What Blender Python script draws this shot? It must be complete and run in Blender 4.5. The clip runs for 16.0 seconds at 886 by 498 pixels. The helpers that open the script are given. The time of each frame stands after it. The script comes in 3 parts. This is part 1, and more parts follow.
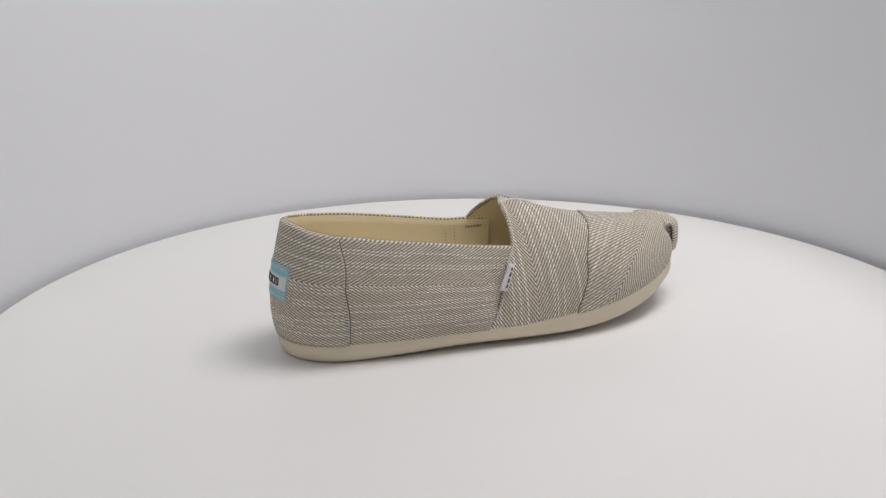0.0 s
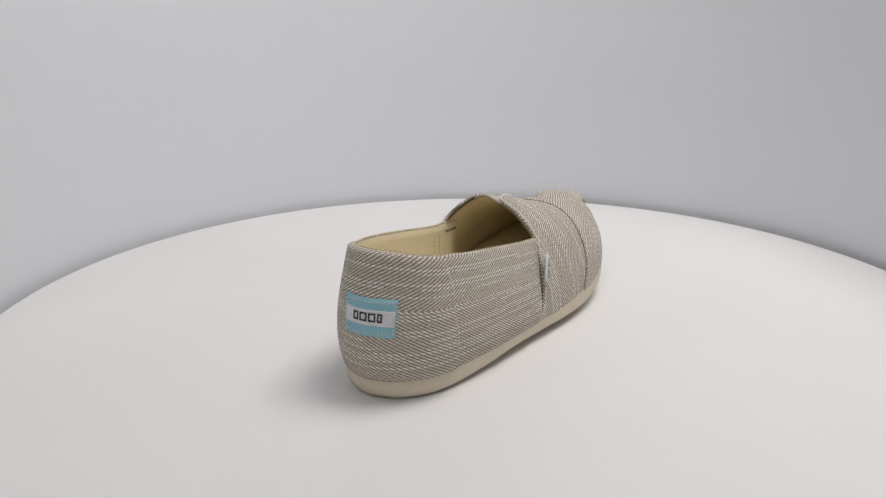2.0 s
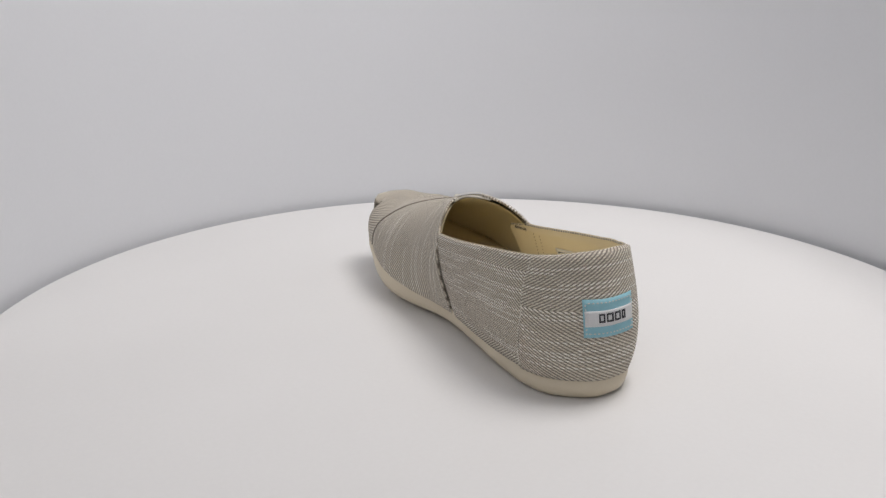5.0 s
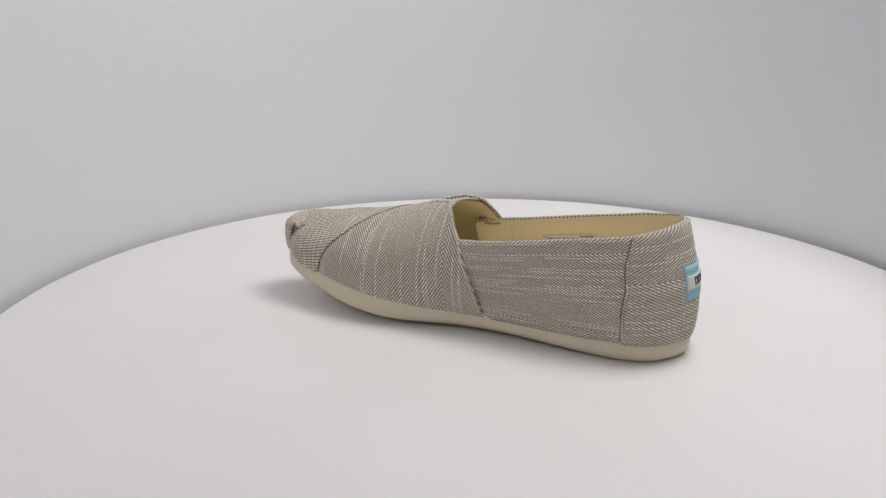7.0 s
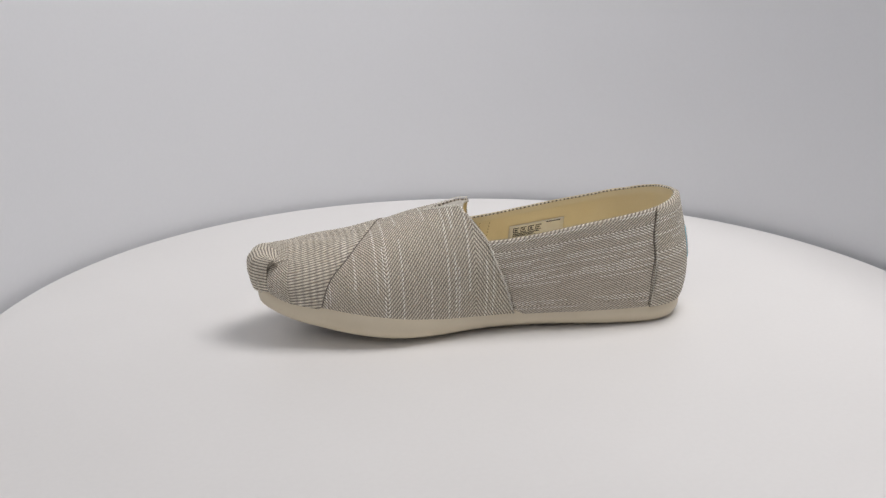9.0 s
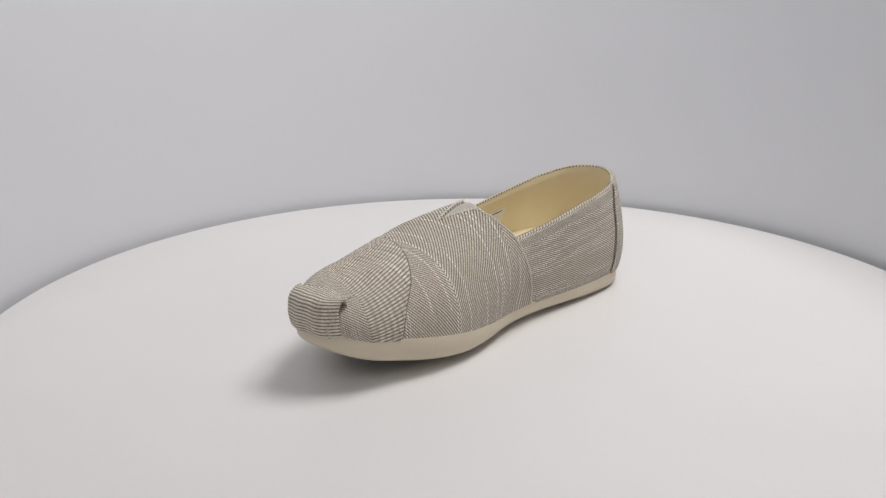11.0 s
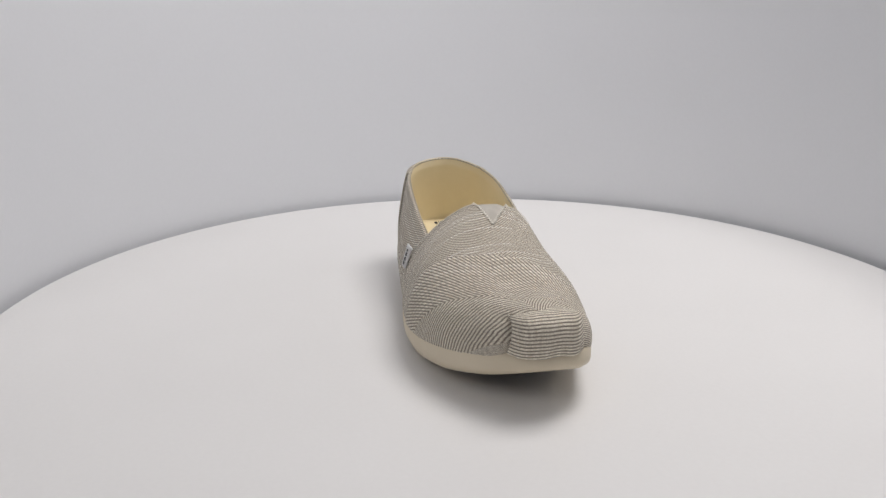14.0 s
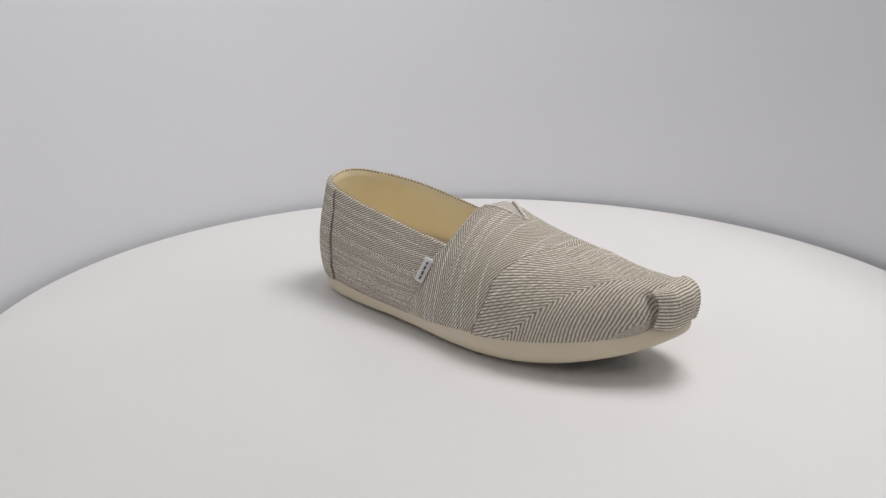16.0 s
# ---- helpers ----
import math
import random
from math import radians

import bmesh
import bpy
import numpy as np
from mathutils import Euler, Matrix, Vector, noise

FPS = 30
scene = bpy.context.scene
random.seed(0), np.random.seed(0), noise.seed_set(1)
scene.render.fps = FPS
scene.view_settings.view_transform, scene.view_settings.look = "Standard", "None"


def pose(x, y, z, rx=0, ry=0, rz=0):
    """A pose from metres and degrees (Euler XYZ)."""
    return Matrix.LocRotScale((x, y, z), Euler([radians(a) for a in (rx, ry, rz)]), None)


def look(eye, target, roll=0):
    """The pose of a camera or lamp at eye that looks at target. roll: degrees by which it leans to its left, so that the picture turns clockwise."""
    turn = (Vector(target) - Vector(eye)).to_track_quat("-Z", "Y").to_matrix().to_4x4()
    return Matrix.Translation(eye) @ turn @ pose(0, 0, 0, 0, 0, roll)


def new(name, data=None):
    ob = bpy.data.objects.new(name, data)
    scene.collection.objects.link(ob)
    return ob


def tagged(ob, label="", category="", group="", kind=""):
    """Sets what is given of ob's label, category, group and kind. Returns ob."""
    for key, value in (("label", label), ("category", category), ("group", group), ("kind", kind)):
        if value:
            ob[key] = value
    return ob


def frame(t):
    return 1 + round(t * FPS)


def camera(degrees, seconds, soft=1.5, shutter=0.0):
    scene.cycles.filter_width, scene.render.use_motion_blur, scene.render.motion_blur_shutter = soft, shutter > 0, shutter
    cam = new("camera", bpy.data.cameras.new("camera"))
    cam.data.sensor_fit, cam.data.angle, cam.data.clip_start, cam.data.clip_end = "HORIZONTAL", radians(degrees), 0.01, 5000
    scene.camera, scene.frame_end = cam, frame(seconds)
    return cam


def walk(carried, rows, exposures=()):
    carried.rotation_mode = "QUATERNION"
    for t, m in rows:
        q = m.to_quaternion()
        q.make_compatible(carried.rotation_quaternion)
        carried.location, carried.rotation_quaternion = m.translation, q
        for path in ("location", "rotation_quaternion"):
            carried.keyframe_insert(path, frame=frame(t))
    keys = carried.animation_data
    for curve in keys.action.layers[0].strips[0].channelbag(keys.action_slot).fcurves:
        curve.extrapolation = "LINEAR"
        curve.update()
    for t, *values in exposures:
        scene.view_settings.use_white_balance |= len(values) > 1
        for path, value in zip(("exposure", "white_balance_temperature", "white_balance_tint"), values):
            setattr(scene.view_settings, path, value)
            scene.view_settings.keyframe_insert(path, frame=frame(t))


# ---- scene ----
from mathutils.bvhtree import BVHTree

# Camera: stands still before the turntable.
FOV = 51.08
TURN_RATE = 18.38
cam = camera(FOV, 16.0, soft=1.4)
EYE = (0.0, -0.5, 0.196)
AIM = (0.5 * math.sin(radians(-2.52)) * math.cos(radians(17.2)),
       -0.5 + 0.5 * math.cos(radians(-2.52)) * math.cos(radians(17.2)),
       0.196 - 0.5 * math.sin(radians(17.2)))
CAMERA_POSE = look(EYE, AIM, -0.3)
walk(cam, [(0.0, CAMERA_POSE), (16.0, CAMERA_POSE)])

# ---- light ----
world = bpy.data.worlds.new("booth_world")
world.use_nodes = True
scene.world = world
world.node_tree.nodes["Background"].inputs["Color"].default_value = (0.9, 0.93, 1.0, 1)
world.node_tree.nodes["Background"].inputs["Strength"].default_value = 0.10
scene.view_settings.exposure = 0.0


def area_lamp(name, eye, target, sx, sy, watts, colour):
    data = bpy.data.lights.new(name, "AREA")
    data.shape, data.size, data.size_y, data.energy, data.color = "RECTANGLE", sx, sy, watts, colour
    ob = new(name, data)
    ob.matrix_world = look(eye, target)
    return ob


area_lamp("key_softbox", (0.25, 0.04, 0.77), (0.0, 0.0, 0.0), 0.34, 0.34, 3.7, (1.0, 0.965, 0.95))
# Two unseen fill lamps, added to even out the wall and the shoe.
area_lamp("front_softbox", (-0.35, -1.05, 1.05), (0.02, 0.05, 0.1), 0.8, 0.6, 2.65, (1.0, 0.972, 0.967))
area_lamp("ceiling_panel", (0.15, -0.15, 1.40), (0.1, -0.1, 0.0), 0.7, 0.7, 1.5, (1.0, 0.975, 0.98))


# ---- node materials ----
class Nodes:
    def __init__(self, name):
        self.mat = bpy.data.materials.new(name)
        self.mat.use_nodes = True
        self.tree = self.mat.node_tree
        self.bsdf = self.tree.nodes["Principled BSDF"]

    def add(self, kind, **values):
        n = self.tree.nodes.new(kind)
        for key, value in values.items():
            n.inputs[key].default_value = value
        return n

    def link(self, a, b):
        self.tree.links.new(a, b)

    def put(self, socket, value):
        if isinstance(value, (int, float)):
            socket.default_value = value
        else:
            self.link(value, socket)

    def math(self, op, a, b=0.0, c=0.0):
        n = self.tree.nodes.new("ShaderNodeMath")
        n.operation = op
        for k, value in enumerate((a, b, c)):
            self.put(n.inputs[k], value)
        return n.outputs[0]

    def noise(self, vector, scale, detail=3.0):
        n = self.add("ShaderNodeTexNoise", Scale=scale, Detail=detail)
        self.link(vector, n.inputs["Vector"])
        return n.outputs["Fac"]

    def ramp(self, fac, stops):
        n = self.tree.nodes.new("ShaderNodeValToRGB")
        els = n.color_ramp.elements
        while len(els) < len(stops):
            els.new(0.5)
        for el, (at, col) in zip(els, stops):
            el.position, el.color = at, (*col, 1)
        self.link(fac, n.inputs["Fac"])
        return n.outputs["Color"]

    def mix(self, fac, a, b):
        n = self.tree.nodes.new("ShaderNodeMix")
        n.data_type = "RGBA"
        self.put(n.inputs["Factor"], fac)
        for sock, value in ((n.inputs["A"], a), (n.inputs["B"], b)):
            if isinstance(value, tuple):
                sock.default_value = (*value, 1)
            else:
                self.link(value, sock)
        return n.outputs["Result"]

    def bump(self, height, strength, distance):
        n = self.add("ShaderNodeBump", Strength=strength, Distance=distance)
        self.link(height, n.inputs["Height"])
        self.link(n.outputs["Normal"], self.bsdf.inputs["Normal"])

    def object_coord(self):
        return self.tree.nodes.new("ShaderNodeTexCoord").outputs["Object"]


def painted(name, low, high, rough, scale, bump=0.0, fine=400.0, spec=0.5, dust=0.0):
    """A surface of one colour that varies a little at two scales, with a fine relief."""
    m = Nodes(name)
    co = m.object_coord()
    broad, grain = m.noise(co, scale), m.noise(co, fine, 2.0)
    both = m.math("ADD", m.math("MULTIPLY", broad, 0.7), m.math("MULTIPLY", grain, 0.3))
    tone = m.ramp(both, [(0.3, low), (0.7, high)])
    if dust:
        # scattered specks of dust, a millimetre or less
        cells = m.add("ShaderNodeTexVoronoi", Scale=13.0, Randomness=1.0)
        m.link(co, cells.inputs["Vector"])
        speck = m.math("LESS_THAN", cells.outputs["Distance"], 0.0075)
        tone = m.mix(m.math("MULTIPLY", speck, dust), tone, (0.30, 0.28, 0.26))
    m.link(tone, m.bsdf.inputs["Base Color"])
    m.bsdf.inputs["Roughness"].default_value = rough
    m.bsdf.inputs["Specular IOR Level"].default_value = spec
    if bump:
        m.bump(grain, bump, 0.0003)
    return m.mat


def herringbone(name, shift, pitch, seed, loose=0.0012, relief=0.6, band=0.048, slope=1.4, beads=0.5, slubs=0.85):
    """Woven herringbone twill: taupe and off-white yarns, with pale slub yarns along the bands. UV is in metres."""
    m = Nodes(name)
    uv = m.tree.nodes.new("ShaderNodeUVMap").outputs["UV"]
    sep = m.tree.nodes.new("ShaderNodeSeparateXYZ")
    m.link(uv, sep.inputs[0])
    wob = m.noise(uv, 70.0, 3.0)
    fine = m.noise(uv, 900.0, 2.0)
    wobble = m.math("MULTIPLY", m.math("SUBTRACT", wob, 0.5), loose)
    jitter = m.math("MULTIPLY", m.math("SUBTRACT", fine, 0.5), 0.0007)
    u = m.math("ADD", m.math("ADD", sep.outputs["X"], wobble), jitter)
    v = m.math("ADD", sep.outputs["Y"], m.math("MULTIPLY", wobble, 0.5))
    zig = m.math("MULTIPLY", m.math("PINGPONG", m.math("ADD", v, 1.0 + shift), band), slope)
    diag = m.math("ADD", m.math("ADD", u, 1.0), zig)
    phase = m.math("FRACT", m.math("DIVIDE", diag, pitch))
    tri = m.math("ABSOLUTE", m.math("SUBTRACT", m.math("MULTIPLY", phase, 2.0), 1.0))
    yarn = m.math("MINIMUM", 1.0, m.math("MAXIMUM", 0.0, m.math("MULTIPLY_ADD", tri, 2.0, -0.38)))
    # each pale float is a string of short beads
    bead = m.math("ABSOLUTE", m.math("SINE", m.math("MULTIPLY", v, math.pi / 0.00105)))
    broken = m.math("MULTIPLY", yarn, m.math("MULTIPLY_ADD", bead, beads, 1.0 - beads))
    # uneven yarn tone, stretched along the bands
    stretch = m.tree.nodes.new("ShaderNodeVectorMath")
    stretch.operation = "MULTIPLY"
    stretch.inputs[1].default_value = (45.0, 700.0, 1.0)
    m.link(uv, stretch.inputs[0])
    streak = m.noise(stretch.outputs[0], 1.0, 2.0)
    patch = m.noise(uv, 38.0, 3.0)
    dark = m.mix(patch, (0.165, 0.140, 0.114), (0.27, 0.232, 0.19))
    pale = m.mix(m.math("MULTIPLY_ADD", streak, 2.2, -0.6), (0.66, 0.60, 0.492), (0.84, 0.78, 0.668))
    tone = m.mix(broken, dark, pale)
    # warm flecks in the dark yarns
    fleck = m.math("GREATER_THAN", m.noise(uv, 420.0, 1.0), 0.66)
    tone = m.mix(m.math("MULTIPLY", fleck, 0.35), tone, (0.50, 0.40, 0.29))
    # slub yarns: strings of bright beads along some rows
    row = m.math("DIVIDE", m.math("ADD", v, 2.0), 0.0019)
    cell = m.tree.nodes.new("ShaderNodeTexWhiteNoise")
    cell.noise_dimensions = "1D"
    m.link(m.math("ADD", m.math("FLOOR", row), seed * 11.3), cell.inputs["W"])
    chosen = m.math("GREATER_THAN", cell.outputs["Value"], 0.56)
    inrow = m.math("LESS_THAN", m.math("ABSOLUTE", m.math("SUBTRACT", m.math("FRACT", row), 0.5)), 0.24)
    along = m.tree.nodes.new("ShaderNodeCombineXYZ")
    m.link(m.math("MULTIPLY", u, 24.0), along.inputs[0])
    m.link(m.math("MULTIPLY", m.math("FLOOR", row), 3.7), along.inputs[1])
    present = m.math("GREATER_THAN", m.noise(along.outputs[0], 1.0, 1.0), 0.44)
    dash = m.math("GREATER_THAN", tri, 0.43)
    slub = m.math("MULTIPLY", m.math("MULTIPLY", chosen, inrow), m.math("MULTIPLY", present, dash))
    tone = m.mix(m.math("MULTIPLY", slub, slubs), tone, (0.91, 0.88, 0.81))
    fuzz = m.tree.nodes.new("ShaderNodeHueSaturation")
    m.link(tone, fuzz.inputs["Color"])
    m.link(m.math("MULTIPLY_ADD", m.noise(uv, 1300.0, 2.0), 0.9, 0.58), fuzz.inputs["Value"])
    m.link(fuzz.outputs["Color"], m.bsdf.inputs["Base Color"])
    m.bsdf.inputs["Roughness"].default_value = 0.92
    m.bsdf.inputs["Specular IOR Level"].default_value = 0.15
    m.bsdf.inputs["Sheen Weight"].default_value = 0.12
    m.bump(m.math("ADD", broken, m.math("ADD", m.math("MULTIPLY", slub, 0.6 * slubs), m.math("MULTIPLY", fine, 0.4))), relief, 0.0005)
    return m.mat


MAT_DISC = painted("white_satin_board", (0.785, 0.775, 0.765), (0.825, 0.815, 0.805), 0.42, 6.0, 0.03, dust=0.5)
MAT_WALL = painted("matt_white_sweep", (0.742, 0.752, 0.778), (0.772, 0.782, 0.808), 0.75, 3.0, 0.05)
MAT_DARK = painted("dark_plinth", (0.03, 0.03, 0.03), (0.05, 0.05, 0.05), 0.6, 8.0)
MAT_SOLE = painted("cream_rubber", (0.66, 0.575, 0.43), (0.70, 0.615, 0.47), 0.5, 60.0, 0.12, 900.0)
MAT_LINING = painted("cream_canvas_lining", (0.80, 0.695, 0.465), (0.86, 0.76, 0.535), 0.85, 40.0, 0.3, 1500.0, 0.2)
MAT_GUSSET = painted("grey_beige_elastic", (0.46, 0.43, 0.385), (0.56, 0.53, 0.475), 0.85, 200.0, 0.5, 1800.0, 0.2)
MAT_THREAD = painted("off_white_thread", (0.66, 0.62, 0.55), (0.78, 0.75, 0.68), 0.8, 300.0, 0.0, 900.0, 0.2)
# Thread of the corner tacks, and the shade coloured in along the seams.
MAT_THREAD_AND_SHADE = painted("taupe_thread_and_seam_shade", (0.16, 0.14, 0.12), (0.22, 0.19, 0.16), 0.85, 300.0, 0.0, 900.0, 0.2)
MAT_TAN_THREAD = painted("tan_thread", (0.50, 0.40, 0.23), (0.58, 0.47, 0.29), 0.85, 300.0, 0.0, 900.0, 0.2)
MAT_BLUE = painted("sky_blue_ribbon", (0.27, 0.52, 0.60), (0.33, 0.59, 0.67), 0.7, 200.0, 0.4, 2500.0, 0.3)
MAT_WHITE_TAPE = painted("white_ribbon", (0.68, 0.68, 0.68), (0.76, 0.76, 0.76), 0.7, 200.0, 0.4, 2500.0, 0.3)
MAT_INK = painted("black_ink", (0.025, 0.025, 0.03), (0.04, 0.04, 0.045), 0.6, 300.0)
MAT_PAPER_TAPE = painted("ivory_printed_tape", (0.80, 0.77, 0.69), (0.85, 0.82, 0.75), 0.7, 200.0, 0.2, 2000.0, 0.3)
MAT_SIDE_CLOTH = herringbone("herringbone_cloth_lengthways", 0.0194, 0.0024, 1.0)
MAT_CAP_CLOTH = herringbone("herringbone_cloth_of_the_toe", 0.0170, 0.0024, 4.3, 0.0016, 0.45, slubs=0.25)
MAT_FOLD_CLOTH = herringbone("herringbone_cloth_of_the_fold", 0.0, 0.0024, 3.0, 0.0006, 0.4, 0.2, 0.08, 0.15, 0.0)
MAT_VAMP_CLOTH = herringbone("herringbone_cloth_crossways", 0.0670, 0.0024, 2.0)
MAT_PRINT = painted("grey_print", (0.10, 0.10, 0.10), (0.16, 0.155, 0.15), 0.7, 300.0)


# ---- mesh helpers ----
def mesh_part(name, verts, faces, mat, parent=None, uvs=None, label="", smooth=True):
    me = bpy.data.meshes.new(name)
    me.from_pydata([tuple(map(float, v)) for v in verts], [], faces)
    me.materials.append(mat)
    if uvs is not None:
        layer = me.uv_layers.new(name="weave")
        for loop in me.loops:
            layer.data[loop.index].uv = uvs[loop.vertex_index]
    if smooth:
        me.polygons.foreach_set("use_smooth", [True] * len(me.polygons))
    me.update()
    ob = new(name, me)
    if parent:
        ob.parent = parent
    if label:
        tagged(ob, label)
    return ob


def grid_faces(rows, cols, closed=False, flip=False):
    faces = []
    for i in range(rows - 1):
        for j in range(cols if closed else cols - 1):
            k = (j + 1) % cols
            f = (i * cols + j, i * cols + k, (i + 1) * cols + k, (i + 1) * cols + j)
            faces.append(f[::-1] if flip else f)
    return faces


def solid(ob, thickness, offset=-1.0):
    mod = ob.modifiers.new("thickness", "SOLIDIFY")
    mod.thickness, mod.offset = thickness, offset
    return ob


def smooth_curve(points, count, closed=False):
    """Catmull-Rom through the points, resampled at even steps of length."""
    p = np.array(points, float)
    n = len(p)
    out = []
    for i in range(n if closed else n - 1):
        a, b = p[i], p[(i + 1) % n]
        z = p[i - 1] if closed or i > 0 else 2 * a - b
        c = p[(i + 2) % n] if closed or i + 2 < n else 2 * b - a
        for t in np.linspace(0, 1, 24, endpoint=False):
            out.append(0.5 * (2 * a + (b - z) * t + (2 * z - 5 * a + 4 * b - c) * t ** 2 + (3 * a - z - 3 * b + c) * t ** 3))
    out.append(p[0] if closed else p[-1])
    out = np.array(out)
    run = np.concatenate([[0], np.cumsum(np.linalg.norm(np.diff(out, axis=0), axis=1))])
    at = np.linspace(0, run[-1], count, endpoint=not closed)
    return np.stack([np.interp(at, run, out[:, k]) for k in range(p.shape[1])], 1)


EASED = {}


def ease(x, knots):
    """Smooth interpolation through (x, value) knots."""
    key = id(knots)
    if key not in EASED:
        EASED[key] = smooth_curve(knots, 400)
    c = EASED[key]
    return np.interp(x, c[:, 0], c[:, 1])


def step(a, b, x):
    t = np.clip((np.asarray(x, float) - a) / (b - a), 0, 1)
    return t * t * (3 - 2 * t)


# ---- the booth ----
DISC_R = 0.2825


def booth():
    """White sweep that curves close round the back of the turntable and runs forward past the camera."""
    r, top, thick = DISC_R + 0.018, 0.25, 0.012
    low = -0.09
    arc = [(r * math.cos(a), r * math.sin(a)) for a in np.linspace(math.pi * 1.07, -math.pi * 0.07, 90)]
    ends = [(arc[0][0] - 0.25 * f, arc[0][1] - 0.28 * f) for f in (1.0, 0.5)]
    plan = np.array(ends + arc + [(-x, y) for x, y in ends[::-1]])
    levels = [low, -0.02, 0.0, 0.02, 0.1, 0.2, top]
    verts = [(x, y, z) for z in levels for x, y in plan]
    solid(tagged(mesh_part("wall_back", verts, grid_faces(len(levels), len(plan), flip=True), MAT_WALL),
                 "curved matt white sweep wall around the turntable", "wall", kind="structure"), thick, -1)
    wide, front, back, high = 1.1, -1.5, 1.0, 1.5

    def slab(name, label, cat, x0, x1, y0, y1, z0, z1, mat):
        v = [(x, y, z) for z in (z0, z1) for x, y in ((x0, y0), (x1, y0), (x1, y1), (x0, y1))]
        f = [(3, 2, 1, 0), (4, 5, 6, 7), (0, 1, 5, 4), (1, 2, 6, 5), (2, 3, 7, 6), (3, 0, 4, 7)]
        return tagged(mesh_part(name, v, f, mat, smooth=False), label, cat, kind="structure")

    slab("floor", "matt white floor under the turntable", "floor", -wide, wide, front, back, low - 0.012, low, MAT_WALL)
    slab("ceiling", "plain white ceiling of the photo studio", "ceiling", -wide, wide, front, back, high, high + 0.012, MAT_WALL)
    slab("wall_front", "plain white wall behind the camera", "wall", -wide, wide, front - thick, front, low, high, MAT_WALL)
    slab("wall_far", "plain white wall beyond the sweep", "wall", -wide, wide, back, back + thick, low, high, MAT_WALL)
    for name, x in (("wall_left", -wide - thick), ("wall_right", wide)):
        slab(name, "plain white side wall of the photo studio", "wall", x, x + thick, front, back, low, high, MAT_WALL)


def turntable():
    base = tagged(new("turntable"), "round white turntable disc with a satin surface", "turntable")
    prof = [(0.0, 0.0), (DISC_R - 0.0015, 0.0), (DISC_R - 0.0004, -0.0004), (DISC_R, -0.0015), (DISC_R, -0.0105), (DISC_R - 0.001, -0.012), (0.0, -0.012)]
    n = 160
    verts, faces = [(0, 0, 0), (0, 0, -0.012)], []
    rings = prof[1:-1]
    for rr, z in rings:
        verts += [(rr * math.cos(2 * math.pi * k / n), rr * math.sin(2 * math.pi * k / n), z) for k in range(n)]
    for i in range(len(rings) - 1):
        for k in range(n):
            a, b = 2 + i * n + k, 2 + i * n + (k + 1) % n
            faces.append((a, a + n, b + n, b))
    last = 2 + (len(rings) - 1) * n
    for k in range(n):
        faces.append((0, 2 + k, 2 + (k + 1) % n))
        faces.append((1, last + (k + 1) % n, last + k))
    mesh_part("disc", verts, faces, MAT_DISC, base, smooth=False)
    verts = [(0.14 * math.cos(2 * math.pi * k / 64), 0.14 * math.sin(2 * math.pi * k / 64), z) for z in (-0.0125, -0.09) for k in range(64)]
    faces = grid_faces(2, 64, True, True) + [tuple(range(64)), tuple(range(127, 63, -1))]
    mesh_part("plinth", verts, faces, MAT_DARK, base, smooth=False)
    return base


booth()
table = turntable()

# ---- the shoe: x runs from heel to toe, +y is its inner side ----
OUTLINE = smooth_curve([
    (0.0010, 0.0012), (0.0035, -0.0110), (0.0095, -0.0192), (0.0185, -0.0262), (0.0330, -0.0310), (0.0560, -0.0345),
    (0.0860, -0.0385), (0.1070, -0.0418), (0.1330, -0.0462), (0.1580, -0.0485), (0.1840, -0.0472), (0.2080, -0.0410),
    (0.2290, -0.0296), (0.2405, -0.0185), (0.2470, -0.0040), (0.2468, 0.0092), (0.2420, 0.0185), (0.2310, 0.0250),
    (0.2161, 0.0291), (0.2018, 0.0333), (0.1870, 0.0359), (0.1700, 0.0362), (0.1530, 0.0332), (0.1310, 0.0280),
    (0.1095, 0.0265), (0.0788, 0.0288), (0.0546, 0.0308), (0.0337, 0.0316), (0.0208, 0.0292), (0.0130, 0.0245),
    (0.0068, 0.0175), (0.0021, 0.0088)], 260, True)
TIP = int(np.argmax(OUTLINE[:, 0]))
OUTER_SIDE = OUTLINE[:TIP + 1]
INNER_SIDE = np.concatenate([OUTLINE[TIP:], OUTLINE[:1]])[::-1]


def y_out(s):
    return np.interp(s, OUTER_SIDE[:, 0], OUTER_SIDE[:, 1])


def y_in(s):
    return np.interp(s, INNER_SIDE[:, 0], INNER_SIDE[:, 1])


def z_joint(s):
    return 0.013 + 0.0175 * np.clip((s - 0.12) / 0.13, 0, 1) ** 1.55


def z_under(s):
    return 0.0149 * np.clip((s - 0.14) / 0.10, 0, 2) ** 2.3


def heel_set(s):
    """How far the sole is set in under the cloth round the heel."""
    return 0.0042 * (1 - step(0.004, 0.075, s))


def inward(curve):
    d = np.roll(curve, -1, 0) - np.roll(curve, 1, 0)
    d /= np.linalg.norm(d, axis=1)[:, None]
    return np.stack([-d[:, 1], d[:, 0]], 1)


shoe = tagged(new("slip_on_shoe"), "beige herringbone canvas slip-on shoe with a cream rubber sole", "shoe")


